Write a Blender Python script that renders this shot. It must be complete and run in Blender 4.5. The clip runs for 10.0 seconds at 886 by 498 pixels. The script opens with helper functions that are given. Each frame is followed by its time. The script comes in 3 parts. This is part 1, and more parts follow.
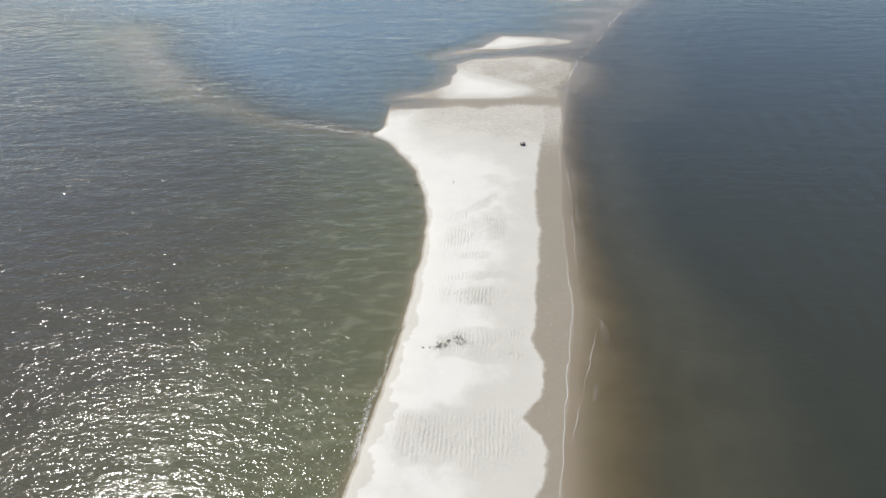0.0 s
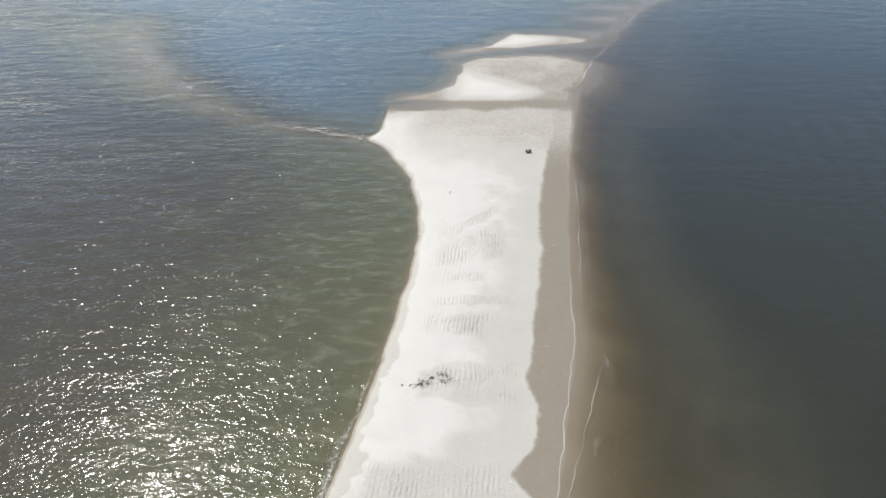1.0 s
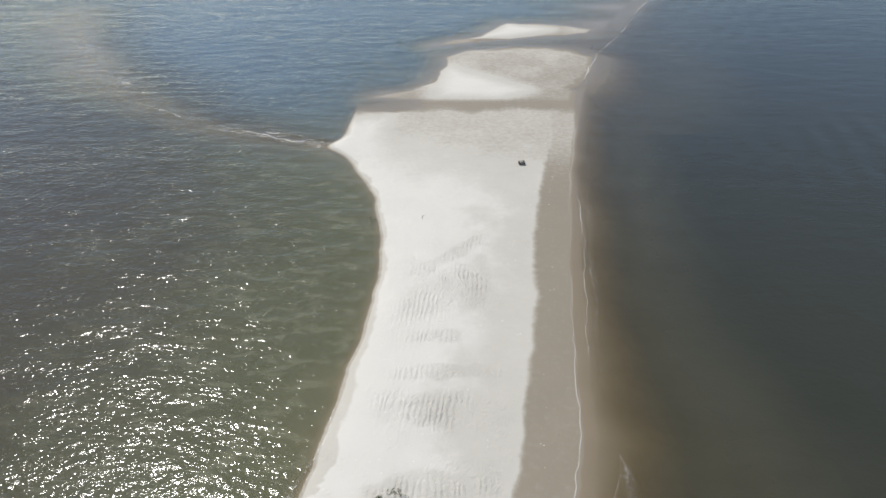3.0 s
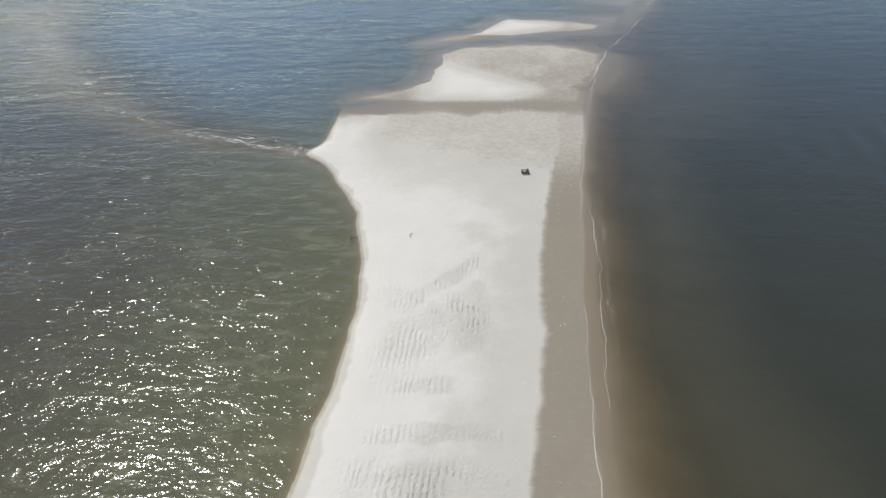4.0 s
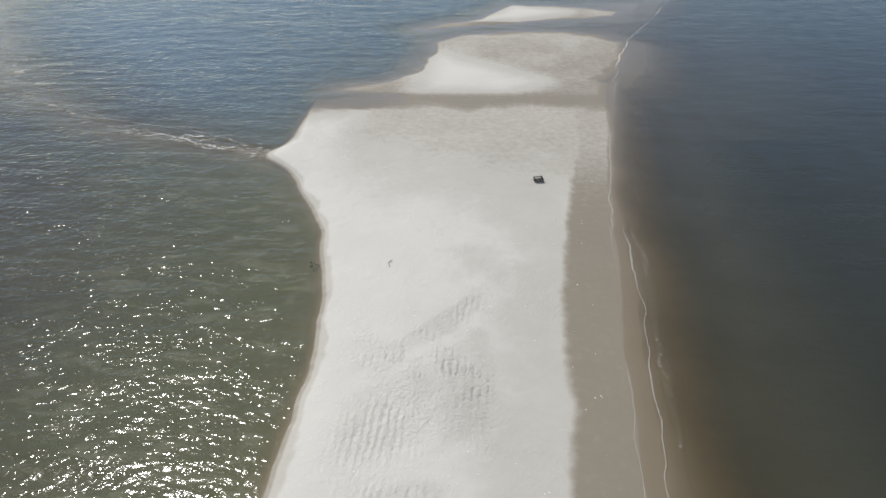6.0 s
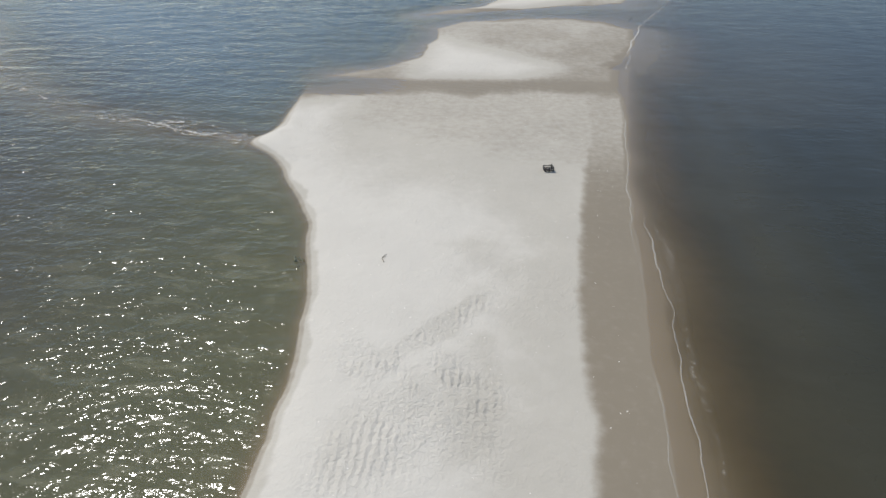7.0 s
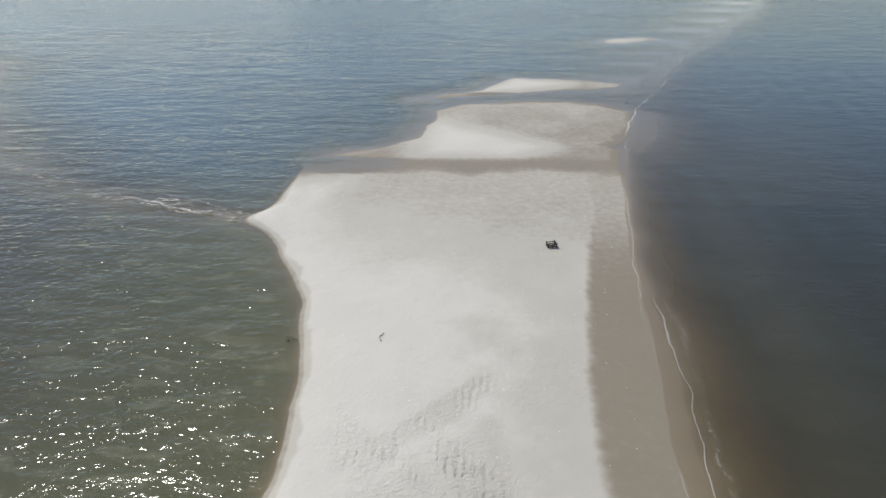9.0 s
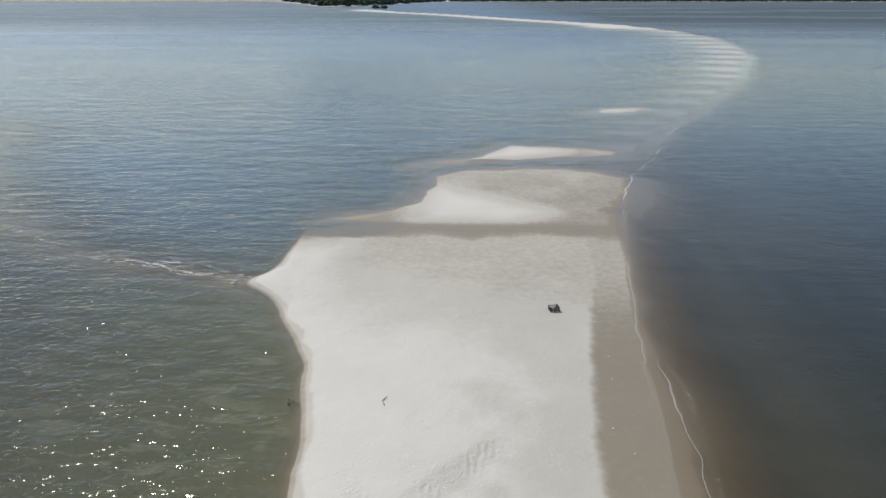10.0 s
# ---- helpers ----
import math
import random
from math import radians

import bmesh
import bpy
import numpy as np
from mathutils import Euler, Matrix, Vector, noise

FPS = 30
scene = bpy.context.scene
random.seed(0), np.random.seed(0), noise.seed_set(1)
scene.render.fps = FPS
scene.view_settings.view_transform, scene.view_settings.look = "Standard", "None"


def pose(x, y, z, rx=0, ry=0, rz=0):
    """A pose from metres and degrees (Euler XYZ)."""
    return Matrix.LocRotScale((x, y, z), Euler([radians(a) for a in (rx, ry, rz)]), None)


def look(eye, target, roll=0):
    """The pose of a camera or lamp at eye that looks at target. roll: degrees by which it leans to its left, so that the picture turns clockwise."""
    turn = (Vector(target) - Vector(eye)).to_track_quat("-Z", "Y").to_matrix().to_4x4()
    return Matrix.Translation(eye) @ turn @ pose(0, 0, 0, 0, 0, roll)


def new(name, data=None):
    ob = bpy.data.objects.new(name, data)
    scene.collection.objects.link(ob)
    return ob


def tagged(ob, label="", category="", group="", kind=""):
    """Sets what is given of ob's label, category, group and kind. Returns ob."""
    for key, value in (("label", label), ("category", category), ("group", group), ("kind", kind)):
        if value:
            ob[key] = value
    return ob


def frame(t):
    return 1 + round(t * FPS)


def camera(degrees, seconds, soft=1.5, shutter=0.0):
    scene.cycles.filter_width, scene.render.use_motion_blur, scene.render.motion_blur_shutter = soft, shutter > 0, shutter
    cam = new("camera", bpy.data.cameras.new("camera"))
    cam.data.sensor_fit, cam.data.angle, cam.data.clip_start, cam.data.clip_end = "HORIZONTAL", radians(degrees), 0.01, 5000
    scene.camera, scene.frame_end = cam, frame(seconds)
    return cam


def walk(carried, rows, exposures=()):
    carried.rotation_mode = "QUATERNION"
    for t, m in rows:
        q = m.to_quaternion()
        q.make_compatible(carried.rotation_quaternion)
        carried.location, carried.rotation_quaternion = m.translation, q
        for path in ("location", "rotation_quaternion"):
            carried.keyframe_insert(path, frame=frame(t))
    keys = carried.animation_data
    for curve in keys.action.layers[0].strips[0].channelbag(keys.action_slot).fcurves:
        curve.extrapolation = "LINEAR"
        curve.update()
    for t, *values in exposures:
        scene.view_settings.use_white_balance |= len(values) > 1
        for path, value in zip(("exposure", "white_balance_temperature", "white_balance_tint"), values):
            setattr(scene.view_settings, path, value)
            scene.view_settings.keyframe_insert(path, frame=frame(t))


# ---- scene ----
cam = camera(65.3, 10.0)
PATH = [
    (0, (0.642, -2.875, 30.046), (0.626, -1.199, 28.954), -1.2),
    (0.5, (1.63, -0.296, 29.313), (1.591, 1.377, 28.216), -1.1),
    (1, (2.518, 2.443, 28.399), (2.452, 4.115, 27.304), -1.2),
    (1.5, (3.065, 5.239, 27.34), (2.999, 6.91, 26.243), -1.1),
    (2, (3.463, 8.003, 26.474), (3.4, 9.67, 25.371), -0.9),
    (2.5, (3.747, 10.883, 25.541), (3.686, 12.547, 24.433), -0.9),
    (4, (4.329, 20.051, 21.628), (4.266, 21.723, 20.533), -1.1),
    (4.5, (4.412, 22.772, 20.515), (4.349, 24.446, 19.423), -1.1),
    (5, (4.494, 25.156, 19.526), (4.429, 26.831, 18.434), -1.0),
    (5.5, (4.48, 27.161, 18.42), (4.417, 28.839, 17.332), -0.9),
    (7, (4.267, 31.512, 15.146), (4.21, 33.197, 14.07), -0.4),
    (7.5, (4.179, 32.32, 14.433), (4.122, 34.006, 13.359), -0.4),
    (8, (4.121, 32.635, 14.251), (4.069, 34.342, 13.21), -0.3),
    (8.5, (4.108, 32.568, 14.268), (4.057, 34.324, 13.312), -0.1),
    (9, (4.116, 32.458, 14.237), (4.064, 34.262, 13.375), -0.4),
    (9.5, (3.947, 32.356, 14.289), (3.901, 34.201, 13.518), -0.4),
    (10, (3.776, 32.346, 14.151), (3.737, 34.224, 13.464), 0.0),
]
walk(cam, [(t, look(eye, target, roll)) for t, eye, target, roll in PATH],
     [(0.0, 0.44), (2.5, 0.30), (5.5, 0.08), (7.5, -0.01), (10.0, -0.03)])


# ---- world, sun and exposure ----
SUN_UP, SUN_AZ = radians(56.5), radians(-42.0)  # height, and angle from straight ahead (+y) towards +x
world = bpy.data.worlds.new("world")
scene.world = world
world.use_nodes = True
wn, wl = world.node_tree.nodes, world.node_tree.links
sky = wn.new("ShaderNodeTexSky")
sky.sky_type, sky.sun_disc = "NISHITA", False
sky.sun_elevation, sky.sun_rotation = SUN_UP, SUN_AZ
sky.air_density, sky.dust_density, sky.ozone_density = 1.0, 0.55, 2.3
wl.new(sky.outputs[0], wn["Background"].inputs[0])
wn["Background"].inputs[1].default_value = 0.15
lamp = bpy.data.lights.new("sun", "SUN")
lamp.energy, lamp.angle, lamp.color = 3.5, radians(0.53), (1.0, 0.965, 0.92)
sun = new("sun", lamp)
sun_way = Vector((math.sin(SUN_AZ) * math.cos(SUN_UP), math.cos(SUN_AZ) * math.cos(SUN_UP), math.sin(SUN_UP)))
sun.matrix_world = look(sun_way * 200, (0, 0, 0))


# ---- node helpers ----
def material(name):
    m = bpy.data.materials.new(name)
    m.use_nodes = True
    n, l = m.node_tree.nodes, m.node_tree.links
    n.clear()
    out = n.new("ShaderNodeOutputMaterial")
    return m, n, l, out


def put_in(l, socket, value):
    """Links a node's first output or a socket, or sets a plain value."""
    if isinstance(value, bpy.types.NodeSocket):
        l.new(value, socket)
    else:
        socket.default_value = value


def calc(n, l, op, a, b=0.0, clamp=False):
    k = n.new("ShaderNodeMath")
    k.operation, k.use_clamp = op, clamp
    put_in(l, k.inputs[0], a)
    put_in(l, k.inputs[1], b)
    return k.outputs[0]


def blend(n, l, fac, a, b, kind="MIX"):
    k = n.new("ShaderNodeMix")
    k.data_type, k.blend_type = "RGBA", kind
    put_in(l, k.inputs[0], fac)
    put_in(l, k.inputs[6], a)
    put_in(l, k.inputs[7], b)
    return k.outputs[2]


def ramp(n, l, fac, lo, hi, a=0.0, b=1.0):
    k = n.new("ShaderNodeMapRange")
    k.interpolation_type = "SMOOTHSTEP"
    put_in(l, k.inputs[0], fac)
    for i, v in enumerate((lo, hi, a, b)):
        put_in(l, k.inputs[i + 1], v)
    return k.outputs[0]


def grain(n, l, where, scale, detail=3.0, rough=0.55, distortion=0.0):
    k = n.new("ShaderNodeTexNoise")
    k.inputs["Scale"].default_value, k.inputs["Detail"].default_value = scale, detail
    k.inputs["Roughness"].default_value, k.inputs["Distortion"].default_value = rough, distortion
    l.new(where, k.inputs["Vector"])
    return k.outputs[0]


def place(n, l, scale=(1, 1, 1), turn=0.0):
    g = n.new("ShaderNodeNewGeometry")
    k = n.new("ShaderNodeMapping")
    k.inputs["Scale"].default_value = scale
    k.inputs["Rotation"].default_value = (0, 0, radians(turn))
    l.new(g.outputs["Position"], k.inputs[0])
    return k.outputs[0]


def attr(n, name):
    k = n.new("ShaderNodeAttribute")
    k.attribute_name = name
    return k.outputs["Fac"]


def bump(n, l, height, strength, distance, under=None):
    k = n.new("ShaderNodeBump")
    k.inputs["Strength"].default_value = 1.0
    put_in(l, k.inputs["Strength"], strength)
    k.inputs["Distance"].default_value = distance
    l.new(height, k.inputs["Height"])
    if under:
        l.new(under, k.inputs["Normal"])
    return k.outputs[0]


# ---- materials ----
def sand_material():
    m, n, l, out = material("sand")
    p = n.new("ShaderNodeBsdfPrincipled")
    damp = attr(n, "damp")
    weed = attr(n, "weed")
    at = place(n, l)
    broad = grain(n, l, at, 0.35, 4)
    mid = grain(n, l, at, 2.6, 5, 0.6)
    fine = grain(n, l, at, 38.0, 3, 0.7)
    pits = grain(n, l, at, 6.5, 3, 0.6, 0.6)
    damp2 = calc(n, l, "ADD", damp, calc(n, l, "MULTIPLY", calc(n, l, "SUBTRACT", mid, 0.5), 0.28))
    half = ramp(n, l, damp2, 0.02, 0.55)
    full = ramp(n, l, damp2, 0.55, 0.95)
    c = blend(n, l, half, (0.64, 0.589, 0.490, 1), (0.515, 0.468, 0.378, 1))
    c = blend(n, l, full, c, (0.256, 0.210, 0.142, 1))
    c = blend(n, l, calc(n, l, "MULTIPLY", weed, ramp(n, l, mid, 0.35, 0.65)), c, (0.20, 0.19, 0.11, 1))
    tone = calc(n, l, "ADD", calc(n, l, "MULTIPLY", broad, 0.16), calc(n, l, "MULTIPLY", fine, 0.14))
    c = blend(n, l, 1.0, c, blend(n, l, tone, (0.72, 0.72, 0.72, 1), (1.5, 1.5, 1.5, 1)), "MULTIPLY")
    specks = n.new("ShaderNodeTexVoronoi")
    specks.inputs["Scale"].default_value = 3.1
    l.new(at, specks.inputs["Vector"])
    dot = ramp(n, l, specks.outputs["Distance"], 0.05, 0.075, 1.0, 0.0)
    c = blend(n, l, calc(n, l, "MULTIPLY", dot, ramp(n, l, mid, 0.5, 0.62, 0, 0.5)), c, (0.40, 0.36, 0.30, 1))
    l.new(c, p.inputs["Base Color"])
    l.new(ramp(n, l, damp2, 0.5, 1.0, 0.95, 0.55), p.inputs["Roughness"])
    p.inputs["Specular IOR Level"].default_value = 0.25
    h = calc(n, l, "ADD", calc(n, l, "MULTIPLY", mid, 0.8), calc(n, l, "MULTIPLY", fine, 0.12))
    h = calc(n, l, "ADD", h, calc(n, l, "MULTIPLY", ramp(n, l, pits, 0.35, 0.7), 0.22))
    crumbs = grain(n, l, at, 13.0, 3, 0.65, 0.3)
    h = calc(n, l, "ADD", h, calc(n, l, "MULTIPLY", crumbs, 0.20))
    waves = n.new("ShaderNodeTexWave")
    for key, v in (("Scale", 1.2), ("Distortion", 8.0), ("Detail", 4.0), ("Detail Scale", 0.7), ("Detail Roughness", 0.6)):
        waves.inputs[key].default_value = v
    l.new(place(n, l, (1.0, 0.45, 1.0), 8), waves.inputs["Vector"])
    h = calc(n, l, "ADD", h, calc(n, l, "MULTIPLY", calc(n, l, "MULTIPLY", waves.outputs["Fac"], attr(n, "ripple")), 0.34))
    l.new(bump(n, l, h, calc(n, l, "MULTIPLY", attr(n, "lumpy"), ramp(n, l, damp2, 0.6, 0.95, 1.0, 0.15)), 0.10), p.inputs["Normal"])
    l.new(p.outputs[0], out.inputs[0])
    return m


def water_material():
    m, n, l, out = material("sea_water")
    depth, chop, far = attr(n, "depth"), attr(n, "chop"), attr(n, "far")
    # a long lop, short wind waves that come in patches, and a fine ripple
    lop = grain(n, l, place(n, l, (0.16, 0.42, 1), 10), 1.0, 2, 0.5, 0.3)
    seas = grain(n, l, place(n, l, (0.62, 1.25, 1), 14), 1.0, 2, 0.5, 0.4)
    short = grain(n, l, place(n, l, (1.2, 1.8, 1), 20), 2.0, 2, 0.5, 0.3)
    fine = grain(n, l, place(n, l, (1.0, 1.6, 1), 5), 6.0, 2, 0.6)
    gust = grain(n, l, place(n, l, (0.02, 0.06, 1), -8), 1.0, 3)
    patchy = grain(n, l, place(n, l, (0.55, 0.9, 1), 12), 1.0, 3, 0.6)
    gusty = calc(n, l, "MULTIPLY", chop, ramp(n, l, gust, 0.3, 0.7, 0.70, 1.15))
    spotty = calc(n, l, "MULTIPLY", gusty, ramp(n, l, patchy, 0.34, 0.68, 0.70, 1.3))
    nrm = bump(n, l, lop, gusty, 0.17)
    nrm = bump(n, l, seas, gusty, 0.085, nrm)
    nrm = bump(n, l, short, spotty, 0.074, nrm)
    nrm = bump(n, l, fine, calc(n, l, "MULTIPLY", gusty, 0.8), 0.007, nrm)
    # the body: what the bed shows through, silt that scatters, and sky blue painted in far off
    murk = grain(n, l, place(n, l, (0.16, 0.3, 1), 20), 1.0, 4)
    d2 = calc(n, l, "MULTIPLY", depth, ramp(n, l, murk, 0.25, 0.75, 0.75, 1.25))

    def fade(k):
        return calc(n, l, "POWER", 2.718, calc(n, l, "MULTIPLY", d2, calc(n, l, "MULTIPLY", k, -1.0)))

    tint = n.new("ShaderNodeCombineColor")
    green, blue = attr(n, "green"), attr(n, "blue")
    for i, (k, more) in enumerate(((0.42, 0.22), (0.52, 0.0), (1.0, 0.0))):
        l.new(fade(calc(n, l, "ADD", k, calc(n, l, "MULTIPLY", green, more))), tint.inputs[i])
    clear = n.new("ShaderNodeBsdfTransparent")
    l.new(tint.outputs[0], clear.inputs[0])
    silt = n.new("ShaderNodeBsdfDiffuse")
    near = blend(n, l, green, (0.084, 0.066, 0.038, 1), (0.106, 0.106, 0.054, 1))
    drift = grain(n, l, place(n, l, (0.55, 1.3, 1), 12), 1.0, 4, 0.65, 0.5)
    drift = calc(n, l, "MULTIPLY", ramp(n, l, drift, 0.49, 0.64, 0.0, 0.75), green)
    near = blend(n, l, drift, near, (0.190, 0.184, 0.108, 1))
    mid = blend(n, l, green, (0.058, 0.053, 0.031, 1), (0.054, 0.044, 0.024, 1))
    tone = blend(n, l, ramp(n, l, depth, 0.32, 1.0), near, mid)
    tone = blend(n, l, ramp(n, l, depth, 1.2, 2.9), tone, (0.031, 0.031, 0.019, 1))
    # bluer with distance: lost sky reflection is put into the silt colour
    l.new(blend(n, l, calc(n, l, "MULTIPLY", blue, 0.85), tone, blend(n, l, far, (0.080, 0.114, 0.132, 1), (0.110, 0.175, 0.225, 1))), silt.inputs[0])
    l.new(nrm, silt.inputs["Normal"])
    body = n.new("ShaderNodeMixShader")
    l.new(calc(n, l, "SUBTRACT", 1.0, fade(calc(n, l, "ADD", 1.1, calc(n, l, "MULTIPLY", green, 1.1)))), body.inputs[0])
    l.new(clear.outputs[0], body.inputs[1])
    l.new(silt.outputs[0], body.inputs[2])
    shine = n.new("ShaderNodeBsdfGlossy")
    slick = grain(n, l, place(n, l, (0.004, 0.016, 1), -6), 1.0, 4, 0.6, 0.6)
    slick = ramp(n, l, slick, 0.40, 0.62)
    l.new(calc(n, l, "ADD", 0.11, calc(n, l, "MULTIPLY", far, ramp(n, l, slick, 0.0, 1.0, 0.30, 0.12))), shine.inputs["Roughness"])
    l.new(nrm, shine.inputs["Normal"])
    fres = n.new("ShaderNodeFresnel")
    fres.inputs[0].default_value = 1.333
    l.new(nrm, fres.inputs["Normal"])
    top = n.new("ShaderNodeMixShader")
    rough_sea = calc(n, l, "MULTIPLY", far, ramp(n, l, slick, 0.0, 1.0, 0.85, 0.70))
    l.new(calc(n, l, "MULTIPLY", fres.outputs[0], calc(n, l, "SUBTRACT", 1.0, rough_sea)), top.inputs[0])
    l.new(body.outputs[0], top.inputs[1])
    l.new(shine.outputs[0], top.inputs[2])
    l.new(top.outputs[0], out.inputs[0])
    return m


def foam_material():
    m, n, l, out = material("foam")
    edge = attr(n, "edge")
    at = place(n, l)
    a = grain(n, l, at, 5.5, 4, 0.7)
    b = grain(n, l, at, 24.0, 3, 0.7)
    cover = calc(n, l, "ADD", calc(n, l, "MULTIPLY", a, 0.6), calc(n, l, "MULTIPLY", b, 0.4))
    cover = calc(n, l, "ADD", cover, calc(n, l, "MULTIPLY", edge, 0.34))
    mask = calc(n, l, "MULTIPLY", ramp(n, l, cover, 0.66, 0.80), attr(n, "dense"))
    white = n.new("ShaderNodeBsdfDiffuse")
    white.inputs[0].default_value = (0.74, 0.70, 0.61, 1)
    clear = n.new("ShaderNodeBsdfTransparent")
    mix = n.new("ShaderNodeMixShader")
    l.new(mask, mix.inputs[0])
    l.new(clear.outputs[0], mix.inputs[1])
    l.new(white.outputs[0], mix.inputs[2])
    l.new(mix.outputs[0], out.inputs[0])
    return m


def plain(name, a, b, scale, rough=0.85, relief=0.01):
    m, n, l, out = material(name)
    p = n.new("ShaderNodeBsdfPrincipled")
    at = place(n, l)
    g = grain(n, l, at, scale, 4, 0.65)
    l.new(blend(n, l, ramp(n, l, g, 0.3, 0.7), a, b), p.inputs["Base Color"])
    p.inputs["Roughness"].default_value = rough
    l.new(bump(n, l, g, 0.6, relief), p.inputs["Normal"])
    l.new(p.outputs[0], out.inputs[0])
    return m


SAND, WATER, FOAM = sand_material(), water_material(), foam_material()
WEED = plain("dry_weed", (0.18, 0.18, 0.115, 1), (0.38, 0.37, 0.25, 1), 9.0)
TWIG = plain("grey_twig", (0.17, 0.15, 0.115, 1), (0.34, 0.30, 0.24, 1), 12.0)
TARRED = plain("tarred_wood", (0.018, 0.016, 0.014, 1), (0.06, 0.05, 0.042, 1), 16.0, 0.8, 0.004)
SHELL = plain("shell", (0.78, 0.74, 0.66, 1), (0.62, 0.55, 0.43, 1), 30.0, 0.5, 0.002)
WOODS = plain("far_leaves", (0.030, 0.044, 0.025, 1), (0.08, 0.10, 0.055, 1), 0.3, 0.95, 0.3)
BARK = plain("bark", (0.07, 0.055, 0.04, 1), (0.15, 0.12, 0.09, 1), 5.0)


# ---- the plan ----
# waterline on the lagoon side, waterline on the channel side, limit of the dry sand: (y, x)
LEFT = [(-40, -16), (0, -10), (12, -6.9), (19.9, -5.0), (24.5, -4.2), (29.2, -3.25), (36, -2.25), (41, -1.7), (45.3, -1.25),
        (48.5, -1.25), (51.5, -1.45), (54.6, -1.95), (57.4, -2.65), (61, -4.2), (64.0, -5.7), (65.7, -7.3), (67.3, -6.4), (70, -6.05), (76, -6.0)]
RIGHT = [(-40, 2), (0, 4.4), (12, 5.6), (19.7, 6.4), (23, 6.9), (26.5, 7.6), (30, 8.4), (35, 9.3), (41, 9.85), (46, 10.3),
         (51, 10.85), (56, 11.5), (62, 12.35), (68, 13.4), (74, 14.6), (80, 16.0), (88, 18.2), (95, 21.0), (104, 25.0)]
DRY = [(-40, 1), (0, 3), (14, 4.1), (19.8, 4.9), (21.6, 5.5), (23.1, 5.65), (24.2, 5.3), (25, 4.8), (26, 5.2), (27.5, 5.8),
       (29.8, 6.3), (31.4, 5.95), (33, 6.3), (36, 6.85), (42, 7.6), (48, 8.1), (54.7, 8.9), (60.5, 9.9), (65, 10.6), (70, 11.3), (76, 12)]
ISLE = [(-4.6, 76.7), (-1.5, 78.2), (0.9, 80.8), (1.7, 84.5), (2.1, 88.7), (4, 90.6), (8, 91.8), (12, 92.0), (15.7, 90.6),
        (17.5, 88.2), (16.9, 84), (15, 79.2), (11.8, 76.4), (7.5, 75.5), (3.5, 75.7), (0, 76.2)]
BANK = [(0.5, 92.8), (3, 94.6), (6, 96.0), (7.2, 98.4), (9.0, 101.6), (12.2, 101.2), (17, 99.9), (19.2, 98.6), (18.5, 97.0), (14, 96.2), (8.5, 94.8)]
BANK_FAR = [(21.0, 123.2), (23.5, 125.6), (27.5, 126.8), (29.5, 125.4), (26.5, 123.6), (23.5, 122.2)]
RILLS = (([(7.7, 40.6), (6.6, 39.9), (6.2, 39.8), (5.6, 39.9)], 0.16), ([(6.6, 33.2), (5.7, 32.4), (5.3, 31.9)], 0.22),
         ([(6.0, 24.6), (4.4, 25.0), (3.2, 25.4)], 0.3), ([(6.5, 31.3), (5.3, 30.9)], 0.16))
PALE = (([(1.3, 76.7), (1.5, 81), (2.4, 85), (4.2, 83), (7.5, 80.4), (10, 78.2), (7.5, 76.4)], 2.2),
        ([(5.5, 95.8), (7.6, 98), (9.2, 100.9), (11.5, 99.6), (14, 98.5), (12, 97.2), (9, 95.6)], 2.0),
        ([(22.0, 123.6), (24, 125.0), (26.5, 125.6), (27.0, 124.9), (24.5, 123.4)], 1.2))
SHOAL = [(-7, 66), (-11, 67.2), (-16.5, 69.4), (-21, 71.8), (-27, 76), (-31.5, 81), (-37, 87.5), (-43, 97), (-48, 108)]
ARC = [(19, 94), (23, 104), (27, 113), (33, 122), (45, 145), (55, 163), (64, 185), (73, 205), (87, 252), (96, 302), (98, 352),
       (86, 406), (64, 455), (38, 513), (0, 610), (-54, 715), (-92, 830)]
HEADLAND = [(-490, 2084), (-278, 1376), (-196, 1092), (-135, 1088), (-112, 1300), (-60, 1800), (-10, 2350), (-200, 2900), (-700, 2900)]

LATTICE = np.random.RandomState(7).rand(256, 256)


def cloud(x, y, size=1.0, octaves=3):
    """Smooth noise from 0 to 1."""
    total, weight, amp = 0.0, 0.0, 1.0
    for k in range(octaves):
        u, v = x / size + 17.3 * k, y / size + 41.7 * k
        i, j = np.floor(u).astype(int), np.floor(v).astype(int)
        fu, fv = u - i, v - j
        fu, fv = fu * fu * (3 - 2 * fu), fv * fv * (3 - 2 * fv)
        a = LATTICE[i % 256, j % 256] * (1 - fu) + LATTICE[(i + 1) % 256, j % 256] * fu
        b = LATTICE[i % 256, (j + 1) % 256] * (1 - fu) + LATTICE[(i + 1) % 256, (j + 1) % 256] * fu
        total, weight = total + amp * (a * (1 - fv) + b * fv), weight + amp
        size, amp = size * 0.47, amp * 0.5
    return total / weight


def glide(points, v):
    """A smooth curve through (position, value) points."""
    p, q = np.array(points, float).T
    k = np.gradient(q, p)
    i = np.clip(np.searchsorted(p, v) - 1, 0, len(p) - 2)
    w = p[i + 1] - p[i]
    s = np.clip((v - p[i]) / w, 0, 1)
    return ((2 * s**3 - 3 * s**2 + 1) * q[i] + (s**3 - 2 * s**2 + s) * w * k[i]
            + (3 * s**2 - 2 * s**3) * q[i + 1] + (s**3 - s**2) * w * k[i + 1])


def step(lo, hi, v):
    s = np.clip((v - lo) / (hi - lo), 0, 1)
    return s * s * (3 - 2 * s)


